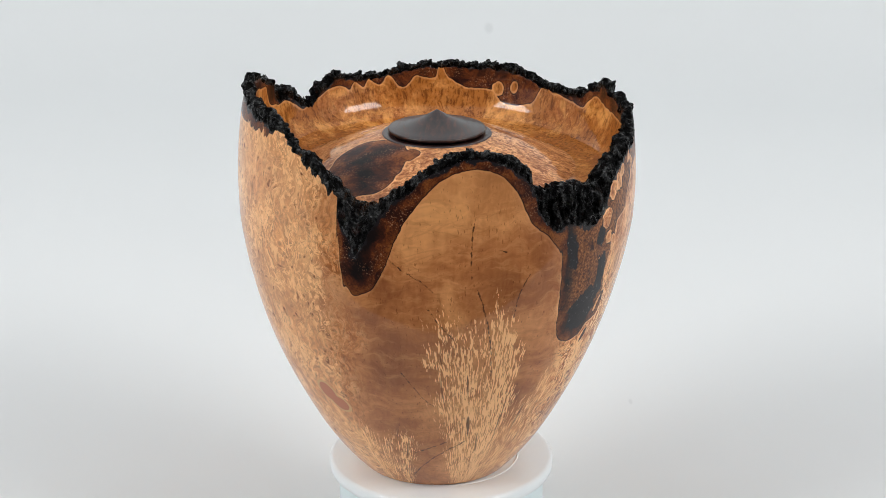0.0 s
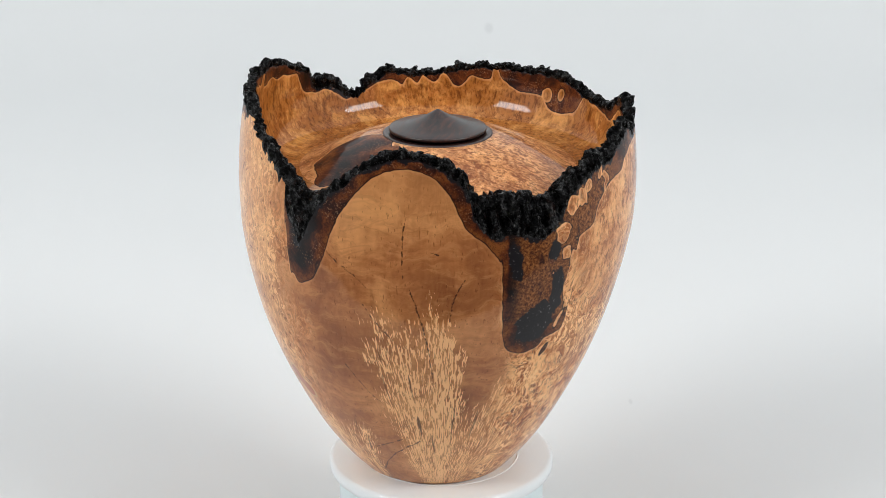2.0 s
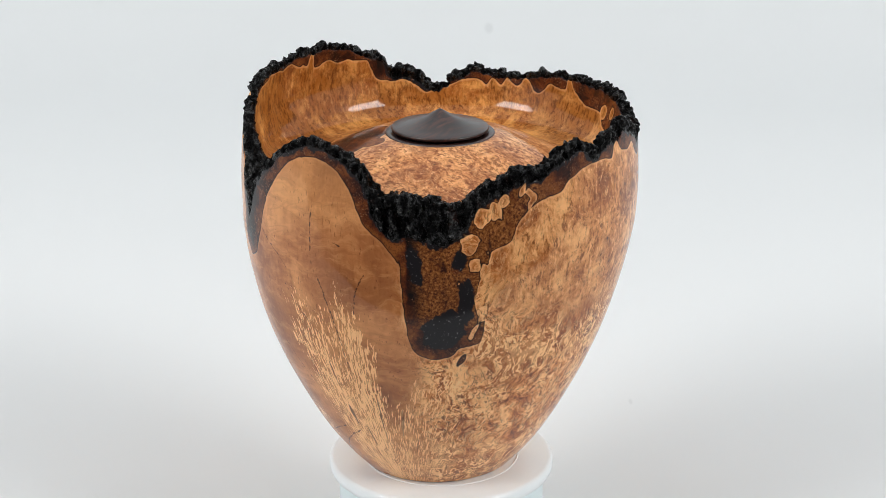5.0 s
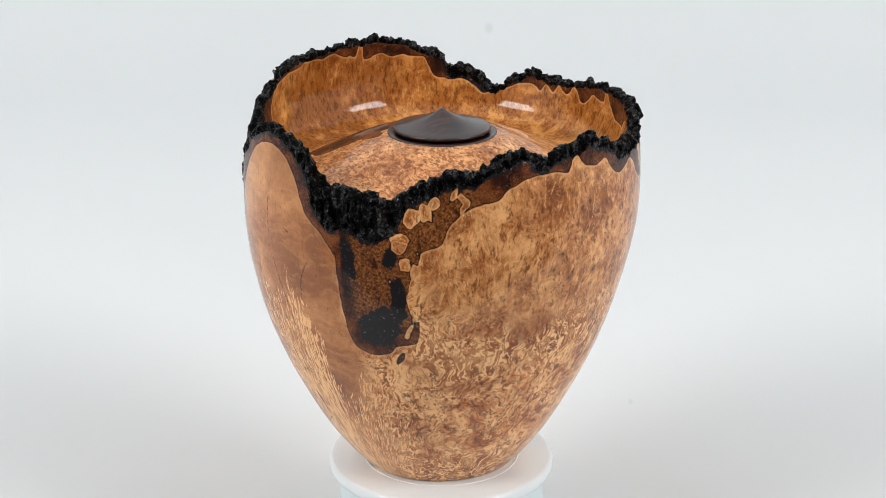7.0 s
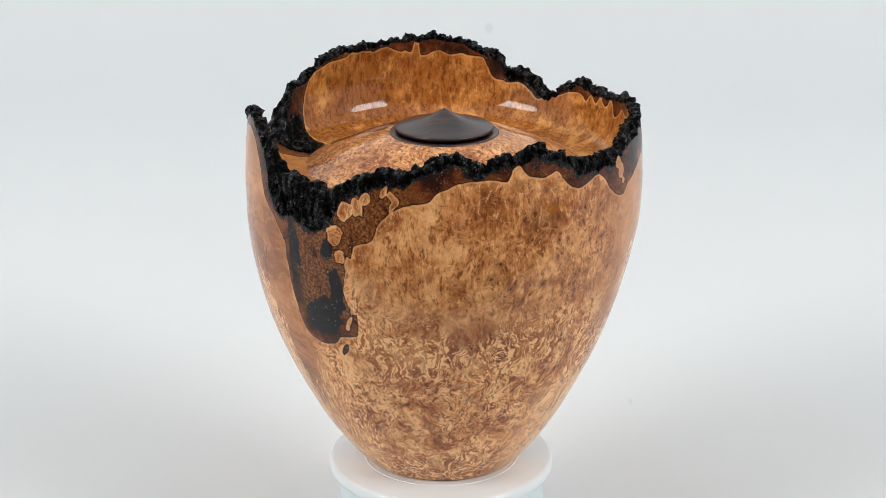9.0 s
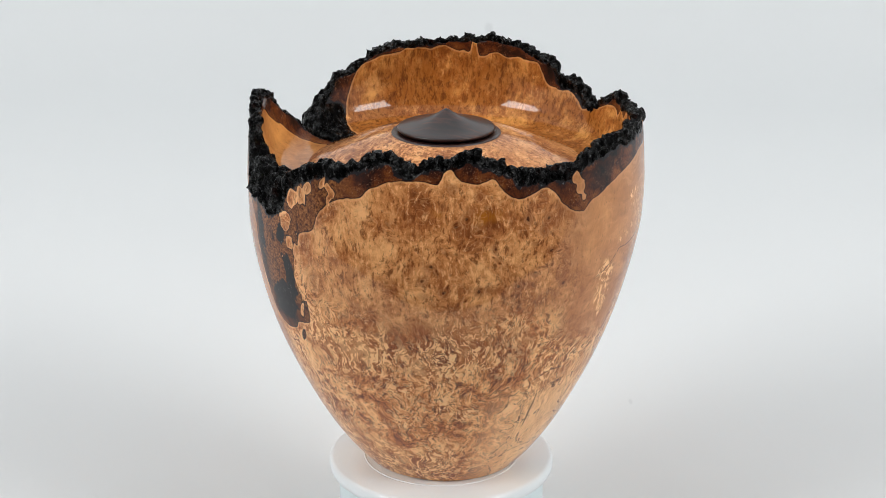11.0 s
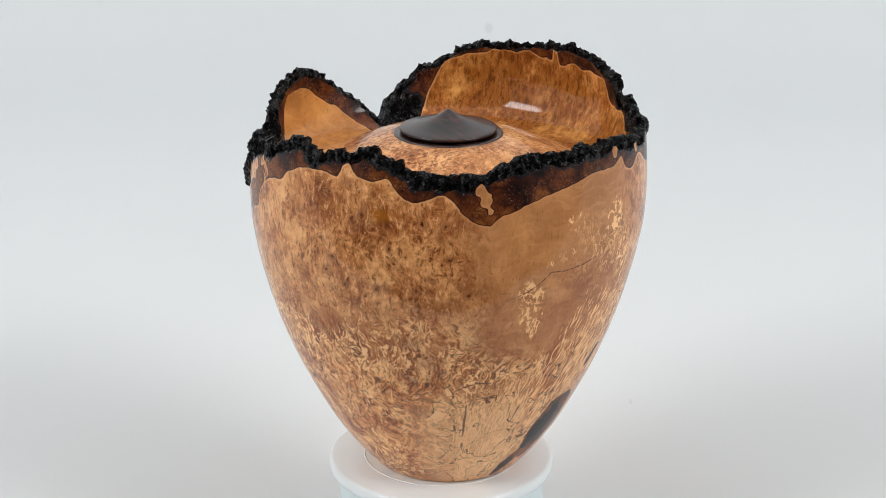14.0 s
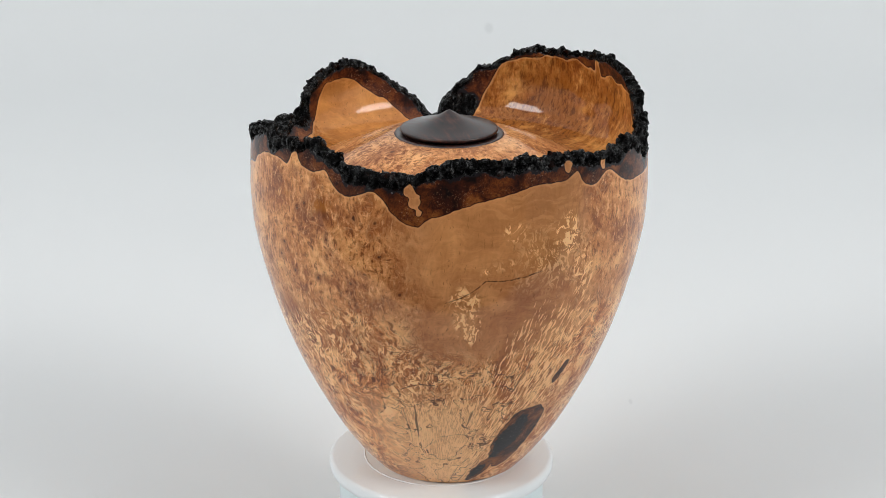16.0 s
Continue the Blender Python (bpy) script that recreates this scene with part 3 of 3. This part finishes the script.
        tip = smooth(tips, loose) * (1 + 0.10 * lumps(comb, 1.0, 2, 51))
        mask = edge * (1 - ease(v, tip * 0.86, tip * 1.03)) * (1 - 0.30 * v / tip) * (0.78 + 0.40 * lumps(comb, 0.5, 1, 52)) * (side < 0.5) * (outer_depth < -0.5)
        take = mask > fan[..., 2]
        fan[take] = np.stack([u * 120 + root, v * 0.125, mask], -1)[take]
    crack = np.full(z.shape, 9.0)
    for d0, m0, d1, m1, bow in CRACKS:
        x, y = unrolled(d, mm, d0, m0)
        ex, ey = (float(v) for v in unrolled(np.array(float(d1)), np.array(float(m1)), d0, m0))
        length = math.hypot(ex, ey)
        along, off = (x * ex + y * ey) / length, (x * ey - y * ex) / length
        t = np.clip(along / length, 0, 1)
        dist = np.hypot(along - t * length, off - bow * np.sin(math.pi * t) - 0.5 * lumps(pos, 200, 2, 15))
        crack = np.minimum(crack, np.where(side < 0.5, dist, 9))
    knot = np.maximum(blot(d, mm, (-131.5, 77, 6.0, 6.5, -0.2)), blot(d, mm, (-127.4, 70, 6.0, 5.2, -0.3))) + 0.4 * wobble
    knot = np.where(side < 0.5, knot, -9)
    rust = ease(d, -52, -46) * (1 - ease(d, -18, -10)) * (mm > 135) * (side < 0.5)
    tar = np.maximum.reduce([blot(d, mm, (-42, 133, 13, 14, 0.2)), blot(d, mm, (-36, 151, 5, 20, 0)), blot(d, mm, (-50, 177, 5, 14, -0.2)), blot(d, mm, (-38, 178, 4, 9, 0)), blot(d, mm, (91, 43, 8, 17, 0.3)), blot(d, mm, (81, 14, 4, 9, 0.5))])
    tar = np.maximum(np.where(side < 0.5, tar, -9), black + 1.0)

    index = np.arange(z.size).reshape(z.shape)
    quads = np.stack([index[:-1], np.roll(index, -1, 1)[:-1], np.roll(index, -1, 1)[1:], index[1:]], -1).reshape(-1, 4)
    rough = (proud.reshape(-1)[quads] > 0.02).mean(1) > 0.5
    flat = pos.reshape(-1, 3)
    fields = dict(umber=umber, inside_bounce=ease(side, 0.3, 0.9), bark_depth=depth, plain=calm, honey=honey, soft=soft, fleck=np.maximum.reduce([fleck * (1 - calm) * (1 - 0.8 * soft), 0.6 * spots, 1.7 * plumes]), eyes=eyes, zone=zone, pale=pale, fan=fan, crack=crack, knot=knot, rust=rust, tar=tar)
    for name, chosen, material, label in (("body", ~rough, BURL, "polished turned burl wood wall"), ("bark_edge", rough, BARK, "coarse black natural bark")):
        used, packed = np.unique(quads[chosen], return_inverse=True)
        values = {k: v.reshape(-1, 3)[used] if v.ndim == 3 else v.reshape(-1)[used] for k, v in fields.items()} if name == "body" else {}
        mesh_object(name, flat[used], packed.reshape(-1, 4), material, urn, label, **values)

    # the raised shoulder inside the rim
    sr = np.concatenate([np.linspace(0.0885, 0.036, 70), [0.0345, 0.033, 0.029, 0.0285, 0.004]])
    sz = np.concatenate([smooth([(0.036, 0.2218), (0.045, 0.2195), (0.06, 0.2140), (0.075, 0.2070), (0.0885, 0.2012)], sr[:70]), [0.2218, 0.2205, 0.2135, 0.21, 0.21]])
    m = 720
    turn = np.linspace(-180, 180, m, endpoint=False)
    R, D = np.meshgrid(sr, turn, indexing="ij")
    Z = sz[:, None] + 0 * D
    p = np.stack([R * np.cos(np.radians(D)), R * np.sin(np.radians(D)), Z], -1)
    stain = np.maximum(0.024 - np.hypot(p[..., 0] + 0.0423, (p[..., 1] + 0.041) * 0.8), 0.006 - np.hypot(p[..., 0] + 0.017, p[..., 1] + 0.042)) * 1000 + 5.0 * lumps(p, 60, 3, 21)
    index = np.arange(Z.size).reshape(Z.shape)
    quads = np.stack([index[:-1], np.roll(index, -1, 1)[:-1], np.roll(index, -1, 1)[1:], index[1:]], -1).reshape(-1, 4)
    zero = np.zeros(Z.size)
    burly = (0.9 * ease(-(np.abs(D + 40) - 90), -30, 20)).reshape(-1)
    mesh_object("shoulder", p.reshape(-1, 3), quads, BURL, urn, "domed pale burl shoulder below the rim", umber=zero, inside_bounce=zero, bark_depth=stain.reshape(-1), plain=zero, fleck=zero, eyes=burly, zone=zero, pale=zero + 0.1, fan=np.zeros((Z.size, 3)), crack=zero + 9, knot=zero - 9, rust=zero, tar=zero - 9, dash=burly, soft=zero + 0.9)

    turned("collar", [(0.0349, 0.2170), (0.0349, 0.2216), (0.0346, 0.2222), (0.0340, 0.2225), (0.0292, 0.2222), (0.0282, 0.2216), (0.0282, 0.2110)], ROSEWOOD, urn, "flat dark rosewood ring round the opening")
    lid = turned("lid", [(0.001, 0.2150), (0.0278, 0.2150), (0.0278, 0.2228), (0.0290, 0.2231), (0.0304, 0.2237), (0.0309, 0.2244), (0.0310, 0.2252), (0.0307, 0.2257), (0.0300, 0.2260), (0.026, 0.2267),
                          (0.021, 0.2280), (0.016, 0.2296), (0.0115, 0.2313), (0.0082, 0.2328)], ROSEWOOD, urn, "dark turned rosewood lid")
    turned("finial", [(0.0082, 0.2328), (0.0058, 0.2341), (0.0038, 0.2353), (0.0022, 0.2363), (0.0011, 0.2369), (0.0005, 0.2372), (0.00005, 0.2373)], ROSEWOOD, lid, "low pointed finial")
    return urn


urn = build_urn()


def motions():
    """The platter turns clockwise and carries the urn, which stands a little off its centre."""
    turns = [(0, 0), (1, -9.29), (2, -18.61), (3, -28.0), (4, -37.28), (5.2, -48.8), (6.5, -61.31), (7.2, -68.1), (8, -75.94), (9, -85.61), (10.2, -97.2), (11.5, -109.8), (12.2, -116.6), (13, -124.43), (14.5, -138.91), (15.2, -145.7), (16, -153.33)]
    rows = []
    for t, turn in turns:
        c = pose(0, 0, 0, 0, 0, turn) @ Vector((-0.00384, 0.00105, 0))
        rows.append((t, pose(c.x, c.y, 0.0002, 0, 0, turn)))
    walk(urn, rows)
    walk(platter, [(t, pose(0, 0, 0, 0, 0, turn)) for t, turn in turns])


motions()
